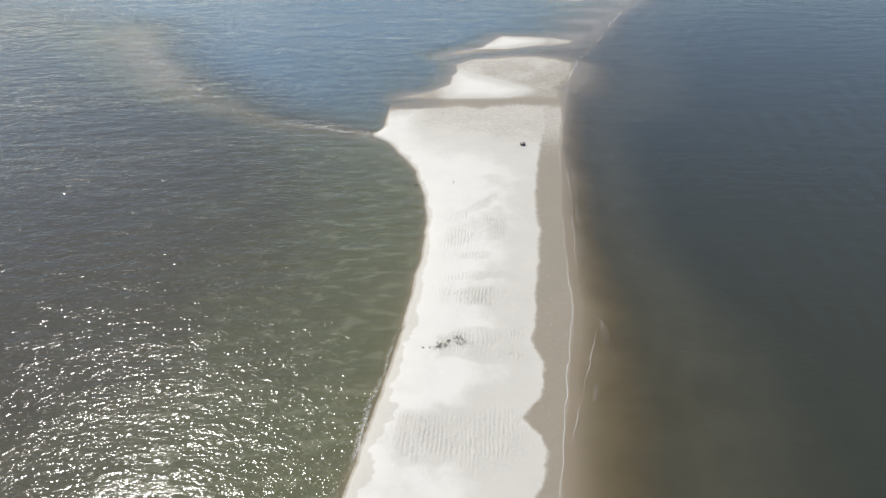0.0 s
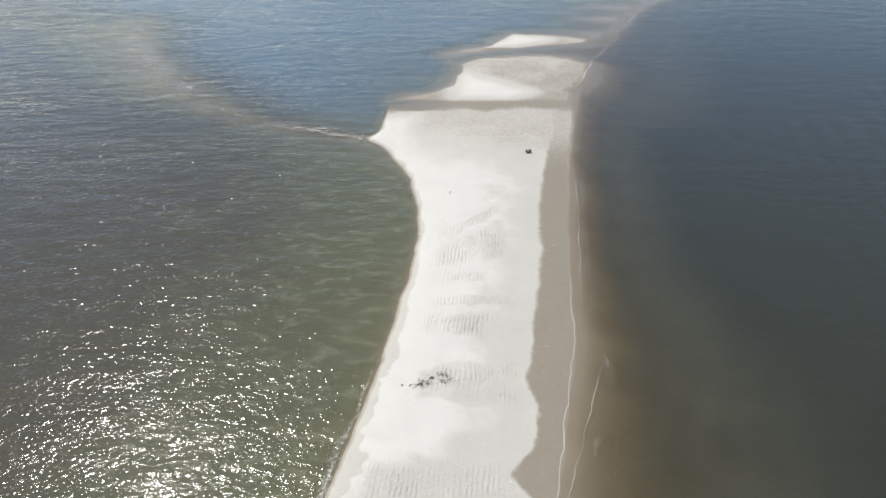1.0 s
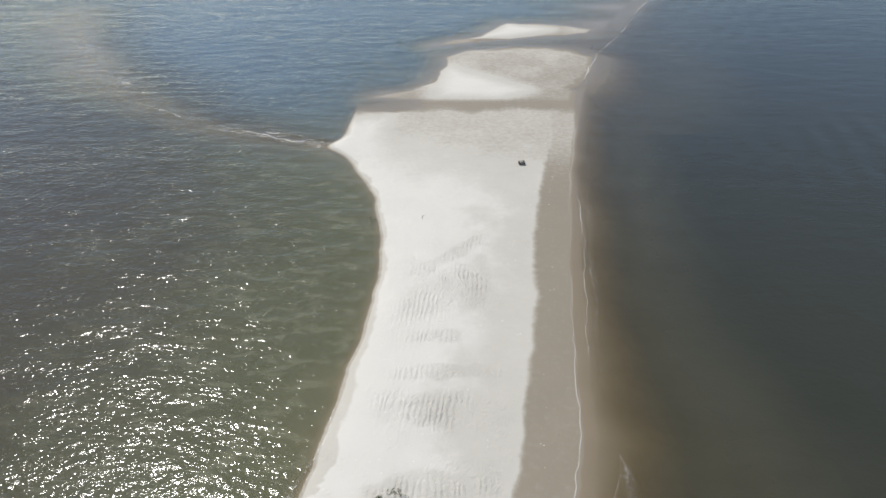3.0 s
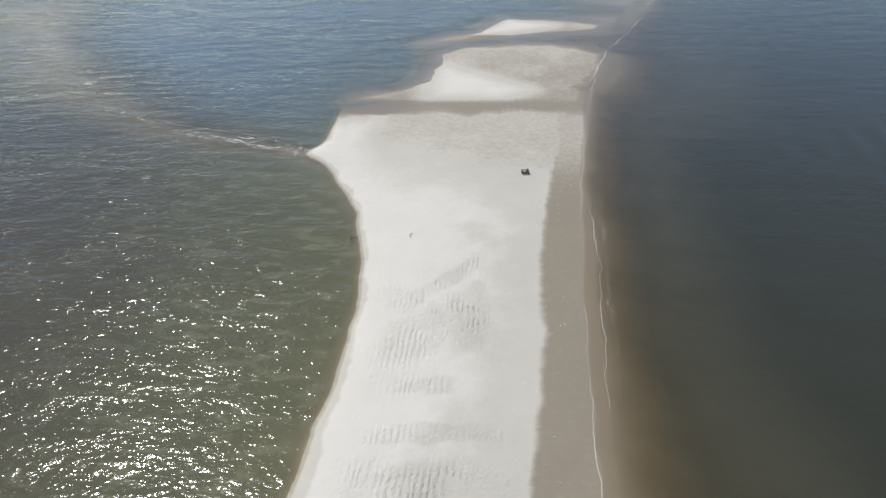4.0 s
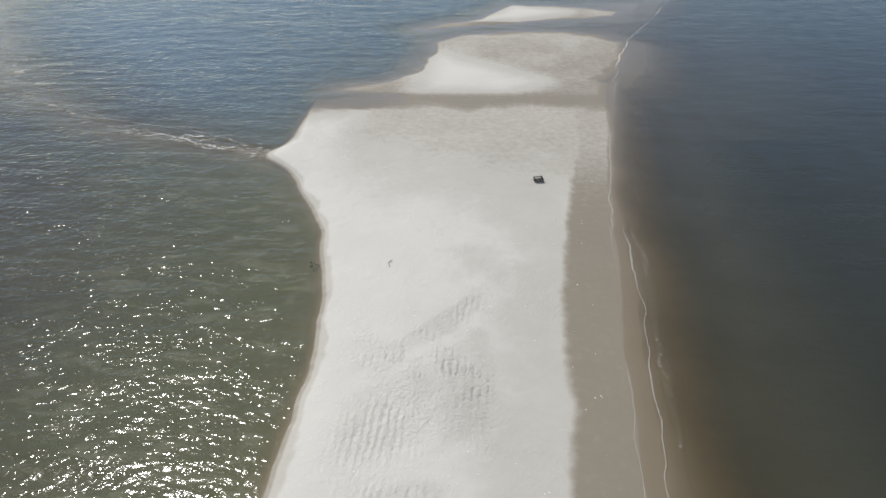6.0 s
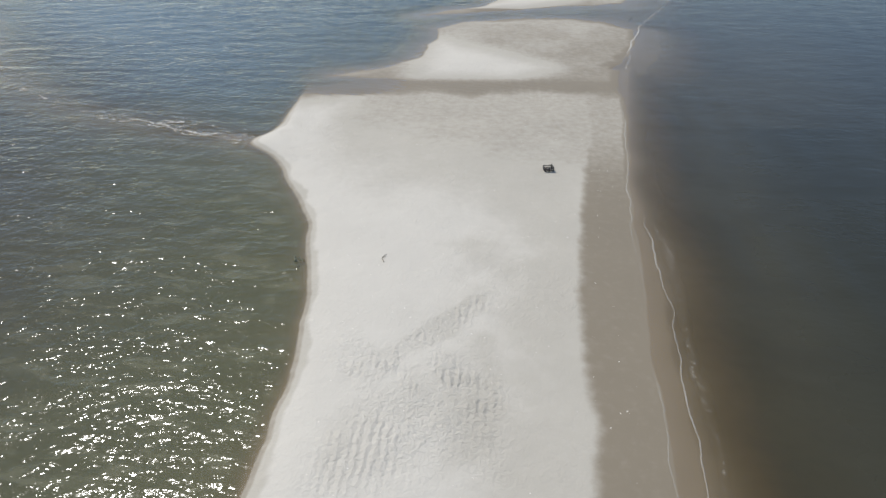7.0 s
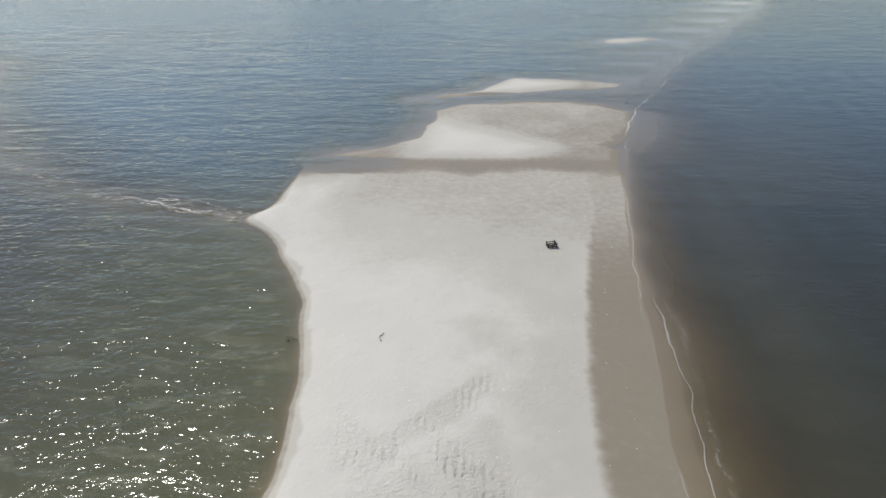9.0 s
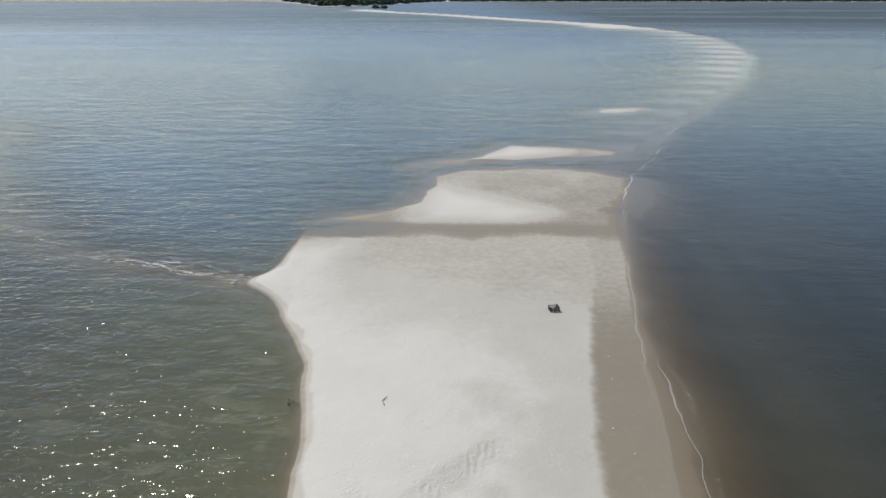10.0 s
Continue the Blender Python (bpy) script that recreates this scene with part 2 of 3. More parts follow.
def from_line(points, x, y):
    """Distance from a line of points, how far along it (in points), and the side: above 0 on its left."""
    best, along, side = np.full(x.shape, 1e9), np.zeros(x.shape), np.zeros(x.shape)
    for k in range(len(points) - 1):
        (ax, ay), (bx, by) = points[k], points[k + 1]
        dx, dy = bx - ax, by - ay
        s = np.clip(((x - ax) * dx + (y - ay) * dy) / (dx * dx + dy * dy), 0, 1)
        d = np.hypot(x - ax - s * dx, y - ay - s * dy)
        near = d < best
        best = np.where(near, d, best)
        along = np.where(near, k + s, along)
        side = np.where(near, dx * (y - ay) - dy * (x - ax), side)
    return best, along, np.sign(side)


def inside(points, x, y):
    """Signed distance from a closed outline: above 0 within it."""
    d, _, _ = from_line(points + points[:1], x, y)
    odd = np.zeros(x.shape, bool)
    for k in range(len(points)):
        (ax, ay), (bx, by) = points[k - 1], points[k]
        cross = ((ay > y) != (by > y)) & (x < (bx - ax) * (y - ay) / (by - ay + 1e-12) + ax)
        odd ^= cross
    return np.where(odd, d, -d)


def soft_max(a, b, k=0.04):
    return 0.5 * (a + b + np.sqrt((a - b) ** 2 + k * k))


def soft_min(a, b, k=0.04):
    return 0.5 * (a + b - np.sqrt((a - b) ** 2 + k * k))


def terrain(x, y):
    """Height of the sand above the water's level, how damp it is, and how much weed lies on it."""
    wob = cloud(x, y, 2.2) - 0.5
    big = cloud(x, y, 19.0) - 0.5
    left, right, dry = glide(LEFT, y), glide(RIGHT, y), glide(DRY, y)
    dl = x - left + 0.35 * wob
    dr = right - x + 0.5 * wob
    # the spit: steep on the lagoon side, a long wet slope on the channel side
    hl = np.where(dl > 0, 0.34 * (1 - np.exp(-np.maximum(dl, 0) / 0.75)), 0)
    lagoon = 0.30 * (1 - np.exp(np.minimum(dl, 0) / 0.38)) + 0.85 * (1 - np.exp(np.minimum(dl, 0) / 18.0))
    hl = np.where(dl > 0, hl, -lagoon)
    off = np.maximum(-dr, 0)
    channel = 0.08 * off + 2.6 * (1 - np.exp(-(np.maximum(off - 0.6 * step(66, 50, y), 0) / (6.9 + 8.6 * step(44, 28, y))) ** 1.25))
    hr = np.where(dr > 0, 0.030 * dr + 0.012 * np.maximum(dr - 2.6, 0), -channel)
    end = 0.035 * (74.0 - y) + 0.05 * wob
    rear = 74.2 + 0.5 * np.clip(x + 6, 0, 8) + 1.2 * wob
    flat = 0.016 - 0.09 * np.maximum(y - rear, 0)
    spit = soft_min(soft_min(hl, hr), soft_max(end, flat, 0.03))
    # low flat behind the spit's end, awash on the lagoon side
    awash = 0.06 * step(2.5, -3.5, x) * step(71.5, 74.5, y)
    spit = spit - awash
    # beyond the islet's end the sea bed takes over
    bed = -1.25 + 0.5 * big - 2.2 * step(0, 9, -dr) - 0.25 * step(100, 250, y)
    h = spit
    part_of = (y > 68) & (y < 160) & (np.abs(x) < 70)
    xx, yy, ww = x[part_of], y[part_of], wob[part_of]
    hh = h[part_of]
    for outline, top, slope in ((ISLE, 0.20, 2.2), (BANK, 0.16, 1.6), (BANK_FAR, 0.13, 1.2)):
        d = inside(outline, xx, yy) + 0.9 * ww
        isle = np.where(d > 0, top * (1 - np.exp(-np.maximum(d, 0) / slope)), -0.3 * (1 - np.exp(np.minimum(d, 0) / 3.0)) - 0.16 * np.maximum(-d - 2, 0))
        hh = soft_max(hh, isle, 0.02)
    h[part_of] = hh
    # the long arc of bars: deep outside, shallow with cross bars inside
    part_of = y > 80
    xx, yy = x[part_of], y[part_of]
    d, along, side = from_line(ARC, xx, yy)
    d = d + 1.8 * (cloud(xx, yy, 6.0) - 0.5) * np.minimum(1, d / 4)
    crest = -0.13 - 0.22 * step(0.7, 0.0, along) + 0.10 * step(4.0, 6.5, along) + 0.52 * step(9.6, 11.5, along)
    bars = np.sin((yy + 0.18 * xx + 5 * cloud(xx, yy, 22.0)) * 2 * math.pi / (7.5 + 0.02 * np.maximum(yy - 120, 0)))
    wide = (14 + 0.11 * np.clip(yy - 90, 0, 220)) * (1 - 0.62 * step(10.2, 11.6, along)) * (1 + 0.8 * step(15.0, 15.6, along))
    within = crest - 0.9 * (1 - np.exp(-(d / wide) ** 2)) + 0.13 * bars * np.exp(-(d / (wide * 1.2)) ** 2) * step(11.5, 9.5, along)
    outside = crest - 2.9 * (1 - np.exp(-np.maximum(d - 2.0, 0) / 9.0))
    h[part_of] = soft_max(h[part_of], np.where(side > 0, within, outside), 0.05)
    # the drowned shoal off the tip
    part_of = (x < -5.5) & (x > -90) & (y > 40) & (y < 150)
    xx, yy = x[part_of], y[part_of]
    d, along, side = from_line(SHOAL, xx, yy)
    w = 1.0 + 0.55 * along + np.where(side < 0, 0, 0.9 * np.maximum(along - 3.2, 0))
    shoal = -0.10 - 0.22 * step(0.3, 1.5, along) * step(6.0, 4.0, along) - 0.022 * along - 1.3 * (1 - np.exp(-(d / (1.7 * w)) ** 2)) + 0.10 * wob[part_of]
    h[part_of] = soft_max(h[part_of], shoal, 0.02)
    h = np.maximum(h, np.where(y > 76, bed, -99))
    h = h + 0.2 * step(-0.25, -0.7, h) * (cloud(x, y, 5.0) - 0.5)
    # the headland and the far shore
    part_of = y > 900
    land = np.full(x.shape, -99.0)
    land[part_of] = inside(HEADLAND, x[part_of], y[part_of])
    h = np.where(y > 900, soft_max(h, np.where(land > 0, np.minimum(4.0, 0.06 * land), -2.5), 0.2), h)
    h = np.where(y > 1990, np.maximum(h, np.minimum(3.0, 0.05 * (y - 2000)) * (x > -30)), h)
    # bands of current ripples; the one at 39.2 also greys in a soft shadow
    bands = np.zeros(x.shape)
    for yc, half, tilt, x0, x1 in ((23.9, 2.2, 0.05, -2.4, 5.2), (31.4, 1.5, 0.0, -0.2, 5.4), (36.7, 1.3, 0.0, -0.4, 4.2), (39.2, 0.5, 0.06, 0.2, 5.8),
                                   (41.7, 0.6, 0.10, 0.8, 3.8), (45.2, 2.5, 0.62, 0.4, 5.4), (48.2, 0.9, 1.0, 0.8, 5.2)):
        off = (y - yc - tilt * (x - 2.0) + 1.2 * wob) / half
        bands = np.maximum(bands, np.exp(-off**4) * step(x0 - 0.8, x0 + 0.8, x) * step(x1 + 0.8, x1 - 0.8, x))
    patch = step(0.36, 0.68, cloud(x + 40, y + 0.5 * x, 1.1))
    lobes = step(0.15, 0.75, bands + 0.9 * (cloud(x, y, 1.1) - 0.5)) * step(0.02, 0.3, bands)
    warp = 2.2 * cloud(x, y * 0.7, 1.2) + 0.55 * cloud(x + 9, y, 0.5)
    wave = np.sin((x + 0.10 * y + warp) * 2 * math.pi / 0.27)
    rip = bands * (0.12 + 0.88 * patch)
    chan = step(70.5, 72.5, y) * step(77.0, 75.0, y) * step(-6.0, -4.5, x) * step(12.0, 8.0, x)
    wave2 = np.sin((y + 0.35 * x + 0.8 * cloud(x, y, 2.0)) * 2 * math.pi / 0.55)
    lumps = (cloud(x, y, 0.62, 3) - 0.5) * (0.022 + 0.03 * bands + 0.012 * step(40, 46, y)) + (cloud(x + 5, y, 3.6, 2) - 0.5) * 0.05
    above = step(0.02, 0.14, h)
    h = h + rip * above * (0.0017 * wave - 0.005) + 0.008 * chan * wave2 + lumps * above
    # dampness, with a little ripple shade painted in through the same value
    # darker ripple troughs: their shade as colour
    trough = 0.05 * rip * (0.5 - 0.5 * wave)
    span = np.clip((x - left) / np.maximum(dry - left, 1), 0, 1.5)
    rim = 0.45 + 0.60 * step(46, 27, y) + 0.6 * bands * step(34, 26, y)
    edge = dry + 0.55 * (cloud(x * 0.6, y, 1.7) - 0.5) + 0.7 * (cloud(x * 0.3, y + 60, 5.0) - 0.5) + 0.35 * step(37, 31, y) * (cloud(x, y, 0.55) - 0.5)
    spit_damp = 0.58 * step(0.34, 0.98, span + 0.45 * wob + 0.3 * big) + (0.18 + 0.08 * step(36, 32, y)) * lobes + 0.20 * step(38, 22, y + 3 * wob) * step(0.30, 0.62, cloud(x + 31, y * 1.4, 4.5)) * (0.55 + 0.45 * patch) + trough + 0.30 * (cloud(x, y, 3.0) - 0.5)
    spit_damp = soft_min(spit_damp, 0.50, 0.06)
    spit_damp = np.maximum(spit_damp, (0.93 - 0.2 * step(58, 68, y)) * step(edge - 0.45 - 0.5 * step(34, 44, y), edge + 0.35, x))
    part_of = (y > 20) & (y < 45) & (x > 0) & (x < 10)
    for line, wide in RILLS:
        d, along, _ = from_line(line, x[part_of], y[part_of])
        w = wide * (1.1 - 0.85 * along / (len(line) - 1)) * (0.6 + 1.2 * cloud(x[part_of], y[part_of], 0.4))
        spit_damp[part_of] = np.maximum(spit_damp[part_of], 0.52 * step(1.7, 0.4, d / w))
    spit_damp = np.maximum(spit_damp, 0.78 * step(0.40, 0.15, dl))
    spit_damp = np.maximum(spit_damp, 0.50 * step(rim + 0.12, rim - 0.12, dl + (0.5 + 1.3 * step(38, 30, y)) * (cloud(x, y, 1.0) - 0.5)))
    spit_damp = np.maximum(spit_damp, 0.69 * step(54.0, 70.5, y + 5.0 * wob + 0.35 * x) * step(-4.8, -1.5, x + 0.8 * wob))
    spit_damp = np.maximum(spit_damp, 0.93 * step(69.0, 74.5, y + 2.0 * wob))
    damp = spit_damp
    pale = np.zeros(x.shape)
    part_of = (y > 72) & (y < 140) & (np.abs(x) < 40)
    east = np.zeros(x.shape)
    east[part_of] = 0.92 * step(2.6, 0.2, inside(ISLE, x[part_of], y[part_of]) + 2.0 * wob[part_of]) * step(5, 12, x[part_of] + 0.6 * (y[part_of] - 84))
    for outline, soft in PALE:
        pale[part_of] = np.maximum(pale[part_of], step(-soft, soft, inside(outline, x[part_of], y[part_of]) + 1.0 * wob[part_of]))
    shoals = np.clip(0.72 + 0.08 * step(90, 94, y) + 0.18 * wob + 0.2 * big - 0.74 * pale, 0, 1)
    shoals = np.maximum(shoals, east * (y < 95))
    damp = damp + (shoals - damp) * step(75.0, 76.8, y)
    damp = np.where((y > 330) & (h > 0.1), 0.05, damp)
    damp = damp * (1 - 0.55 * step(105, 150, y))
    damp = np.maximum(damp, step(0.03, 0.0, h) * (1 - 0.25 * step(105, 150, y)))
    weed = step(-0.25, -0.7, h) * step(0.42, 0.68, cloud(x, y, 7.0)) * 0.5
    weed = np.maximum(weed, 1.0 * (y > 1000) * (land > 9))
    weed = np.maximum(weed, 1.0 * (y > 1995))
    lumpy = 0.22 + 0.20 * step(40, 46, y) * step(0.25, 0.7, cloud(x + 20, y + 5, 3.0)) + 0.45 * bands + 0.5 * (patch - 0.4) * step(0.45, 0.65, cloud(x + 70, y, 4.0))
    return h, np.clip(damp, 0, 1), weed, np.clip(lumpy, 0.08, 1), rip * above + 0.6 * chan


def stations(lo, hi, near, grow, first, last):
    """Even steps from lo to hi, then growing ones out to first and last."""
    mid = list(np.arange(lo, hi + near / 2, near))
    down, up, s = [lo], [mid[-1]], near
    while down[-1] > first:
        s *= grow[0]
        down.append(down[-1] - s)
    s = near
    while up[-1] < last:
        s *= grow[1]
        up.append(up[-1] + s)
    return np.array(down[:0:-1] + mid + up[1:])


def sheet(name, xs, ys, heights, values, mat):
    """One mesh over a grid of stations, with a height and named values at each corner."""
    nx, ny = len(xs), len(ys)
    x, y = np.meshgrid(xs, ys)
    co = np.stack([x.ravel(), y.ravel(), heights.ravel()], 1).astype(np.float32)
    i = (np.arange(ny - 1)[:, None] * nx + np.arange(nx - 1)[None, :]).ravel()
    quads = np.stack([i, i + 1, i + nx + 1, i + nx], 1).astype(np.int32)
    me = bpy.data.meshes.new(name)
    me.vertices.add(len(co))
    me.vertices.foreach_set("co", co.ravel())
    me.loops.add(quads.size)
    me.loops.foreach_set("vertex_index", quads.ravel())
    me.polygons.add(len(quads))
    me.polygons.foreach_set("loop_start", np.arange(0, quads.size, 4, dtype=np.int32))
    me.polygons.foreach_set("use_smooth", np.ones(len(quads), bool))
    me.update(calc_edges=True)
    for key, v in values.items():
        me.attributes.new(key, "FLOAT", "POINT").data.foreach_set("value", v.ravel().astype(np.float32))
    me.materials.append(mat)
    return new(name, me)


# ---- ground and water ----
gx = stations(-8.0, 19.0, 0.065, (1.09, 1.08), -3600, 3600)
gy = stations(16.0, 92.0, 0.10, (1.14, 1.035), -1500, 4300)
GX, GY = np.meshgrid(gx, gy)
height, damp, weed, lumpy, ripple = terrain(GX, GY)
ground = sheet("ground", gx, gy, height, {"damp": damp, "weed": weed, "lumpy": lumpy, "ripple": ripple}, SAND)
tagged(ground, "pale rippled sand bar rising from the shallow sea bed", "sand bar", kind="structure")

wx = stations(-46.0, 44.0, 0.28, (1.08, 1.08), -3600, 3600)
wy = stations(8.0, 132.0, 0.32, (1.15, 1.05), -1500, 4300)
WX, WY = np.meshgrid(wx, wy)
wh = terrain(WX, WY)[0]
deep = np.maximum(-wh, 0.0)
off = WX - glide(RIGHT, np.minimum(WY, 104))
arc_off, _, arc_side = from_line(ARC, WX, WY)
off = np.where((WY > 96) & (arc_side < 0), arc_off - 0.6, off)
swell = np.sin((off + 4.5 * cloud(WX, WY, 11.0) + 0.8 * cloud(WX, WY, 2.5)) * 2 * math.pi / 2.6) * step(0.5, 4.0, off) * step(60, 30, off) * (WY < 150)
lop = np.sin((WY * 0.97 - 0.24 * WX + 2.2 * cloud(WX, WY, 6.0)) * 2 * math.pi / 2.3) * step(0.0, 2.0, -(WX - glide(LEFT, np.clip(WY, -40, 76)))) * (WX > -46) * (WY < 110)
rise = 0.018 * swell * step(0.35, 0.75, cloud(WX + 11, WY, 13.0)) + 0.012 * lop * cloud(WX + 30, WY, 8.0)
border = np.where(WY < 76, 3.0, glide([(76, 5), (86, 10)] + [(y, x - 6) for x, y in ARC[:10]], np.clip(WY, 76, 300)))
left_side = step(3.0, -3.0, (WX - border) / (1 + 0.04 * np.maximum(WY - 76, 0)))
chop = 0.22 + 0.78 * left_side + 0.35 * (1 - left_side) * step(60, 180, WY)
lee = step(72.0, 60.0, WY + 0.12 * WX) * step(26.0, 40.0, WY) * left_side * np.exp(-np.maximum(0, glide(LEFT, np.clip(WY, -40, 76)) - WX) / 30.0)
chop = (chop - 0.22 * lee) * step(0.0, 0.25, deep + 0.05)
# mask of the blue painted into the water beyond the shoal
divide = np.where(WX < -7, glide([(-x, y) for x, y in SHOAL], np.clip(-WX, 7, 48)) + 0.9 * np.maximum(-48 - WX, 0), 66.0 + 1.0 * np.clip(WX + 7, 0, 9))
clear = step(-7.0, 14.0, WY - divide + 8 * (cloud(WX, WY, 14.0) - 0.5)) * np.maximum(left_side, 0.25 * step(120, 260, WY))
sd, sa, _ = from_line(SHOAL, WX, WY)
on_shoal = np.exp(-(sd / (1.5 + 1.0 * sa)) ** 2) * (WX < -5.5)
clear = clear * (1 - 0.8 * on_shoal)
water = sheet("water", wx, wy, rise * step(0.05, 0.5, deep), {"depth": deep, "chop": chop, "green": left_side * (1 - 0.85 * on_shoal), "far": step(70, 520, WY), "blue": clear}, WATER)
tagged(water, "murky green and slate sea water with small waves", "water", kind="structure")


# ---- small builders ----
def part(name, bm, mat, parent=None, label=""):
    me = bpy.data.meshes.new(name)
    bm.to_mesh(me)
    bm.free()
    me.materials.append(mat)
    ob = new(name, me)
    ob.parent = parent
    return tagged(ob, label)


def level(x, y):
    """Height of the sand or of the water, whichever is higher."""
    return float(max(terrain(np.array([float(x)]), np.array([float(y)]))[0][0], 0.0))


def tube(bm, points, r0, r1, sides=5):
    """A tapered stick along points."""
    rings = []
    for k, p in enumerate(points):
        a = Vector(points[min(k + 1, len(points) - 1)]) - Vector(points[max(k - 1, 0)])
        q = a.to_track_quat("Z", "Y")
        r = r0 + (r1 - r0) * k / (len(points) - 1)
        rings.append([bm.verts.new(Vector(p) + q @ Vector((r * math.cos(t), r * math.sin(t), 0)))
                      for t in (2 * math.pi * s / sides for s in range(sides))])
    for a, b in zip(rings, rings[1:]):
        for s in range(sides):
            bm.faces.new((a[s], a[(s + 1) % sides], b[(s + 1) % sides], b[s]))
    bm.faces.new(rings[0][::-1])
    bm.faces.new(rings[-1])


def bar(bm, a, b, w, h):
    """A square-cut bar from a to b with worn edges."""
    a, b = Vector(a), Vector(b)
    q = (b - a).to_track_quat("Z", "Y").to_matrix().to_4x4()
    made = bmesh.ops.create_cube(bm, size=1.0, matrix=Matrix.Translation((a + b) / 2) @ q @ Matrix.Diagonal((w, h, (b - a).length, 1)))
    edges = {e for v in made["verts"] for e in v.link_edges}
    bmesh.ops.bevel(bm, geom=list(edges), offset=min(w, h) * 0.18, segments=1, affect="EDGES")


# ---- foam ----
def foam_ribbon(name, label, points, width, seed, cover=0.8, dense=0.8, lift=0.014, sway=1.0):
    """A ragged strip of foam along points, lying on water and sand."""
    p = np.array(points, float)
    run = np.concatenate([[0], np.cumsum(np.hypot(*np.diff(p, axis=0).T))])
    s = np.arange(0, run[-1], 0.16)
    cx, cy = glide(list(zip(run, p[:, 0])), s), glide(list(zip(run, p[:, 1])), s)
    tx, ty = np.gradient(cx), np.gradient(cy)
    k = np.hypot(tx, ty)
    nxs, nys = ty / k, -tx / k
    shift = 0.9 * sway * (cloud(s, s * 0 + seed, 4.5) - 0.5) + 0.35 * (cloud(s, s * 0 + seed + 50, 1.1) - 0.5)
    wide = width * (0.25 + 1.3 * cloud(s, s * 0 + seed + 9, 3.0) ** 1.5)
    wide = wide * step(0, 0.2, s / run[-1]) * step(1, 0.75, s / run[-1])
    across = np.array([-0.5, -0.3, 0.0, 0.3, 0.5])
    x = cx[:, None] + nxs[:, None] * (shift[:, None] + across * wide[:, None])
    y = cy[:, None] + nys[:, None] * (shift[:, None] + across * wide[:, None])
    z = np.maximum(terrain(x, y)[0], 0.012) + lift
    thick = np.repeat(dense * step(0.28, 0.62, cloud(s, s * 0 + seed + 70, 6.0))[:, None], 5, 1)
    edge = np.repeat(np.array([[0.0, 0.7, 1.0, 0.55, 0.0]]), len(s), 0) * (cover * (0.15 + 1.5 * cloud(s, s * 0 + seed + 30, 5.0)))[:, None]
    nx = 5
    i = (np.arange(len(s) - 1)[:, None] * nx + np.arange(nx - 1)[None, :]).ravel()
    me = bpy.data.meshes.new(name)
    me.from_pydata(np.stack([x.ravel(), y.ravel(), z.ravel()], 1).tolist(), [], np.stack([i, i + 1, i + nx + 1, i + nx], 1).tolist())
    me.attributes.new("edge", "FLOAT", "POINT").data.foreach_set("value", edge.ravel().astype(np.float32))
    me.attributes.new("dense", "FLOAT", "POINT").data.foreach_set("value", thick.ravel().astype(np.float32))
    me.materials.append(FOAM)
    return tagged(new(name, me), label, "foam", "foam lines", "stuff")


def along_right(y0, y1, out):
    """Points along the water's edge on the channel side, that far out from it."""
    ys = np.arange(y0, y1, 0.8)
    xs = glide(RIGHT, ys)[:, None] + np.arange(-1.5, 1.5, 0.03)[None, :]
    wet = terrain(xs, np.repeat(ys[:, None], xs.shape[1], 1))[0] < 0.004
    first = np.where(wet.any(1), wet.argmax(1), xs.shape[1] // 2)
    return list(zip(xs[np.arange(len(ys)), first] + out, ys))


foam_ribbon("foam_line", "thin white line of foam along the wet sand", along_right(14, 76, 0.0), 0.10, 3, 1.9, 0.42, sway=0.2)
foam_ribbon("foam_line", "bright lip of a small wave running up the wet sand", along_right(37, 68, 0.75), 0.10, 12, 1.6, 0.26, sway=1.2)
foam_ribbon("foam_line", "lacy foam trailing behind the lip of a small wave", along_right(37, 70, 1.20), 0.75, 11, 0.55, 0.20, sway=1.0)
foam_ribbon("foam_line", "thin foam line curving past the islet and the far bar", [(14.5, 73), (15.2, 77.5), (16.7, 84), (18.4, 89), (20.2, 92.5), (22.6, 97), (26, 105.5), (29.6, 114), (33.7, 123)], 0.22, 15, 1.9, 0.5, sway=0.6)
foam_ribbon("foam_line", "fading swash line of foam on wet sand", along_right(18, 46, -1.1), 0.06, 19, 0.8, 0.4)
ys = np.arange(14, 40, 2.0)
foam_ribbon("foam_line", "lacy foam lapping at the lagoon edge of the sand", list(zip(glide(LEFT, ys) - 0.10, ys)), 0.80, 27, 0.66, 0.40)
foam_ribbon("foam_line", "pale lip of a spent wave on wet sand", [(10.75, 34.4), (9.9, 31.2), (8.9, 28.0), (7.9, 25.0), (6.8, 21.6), (6.2, 18.0)], 0.11, 61, 1.8, 0.50, sway=0.4)
foam_ribbon("foam_line", "lacy sheet of foam behind a spent wave", [(10.9, 34.6), (10.9, 32.6), (10.55, 30.6), (9.7, 28.2), (9.0, 26.0)], 1.25, 23, 0.70, 0.42, sway=0.2)


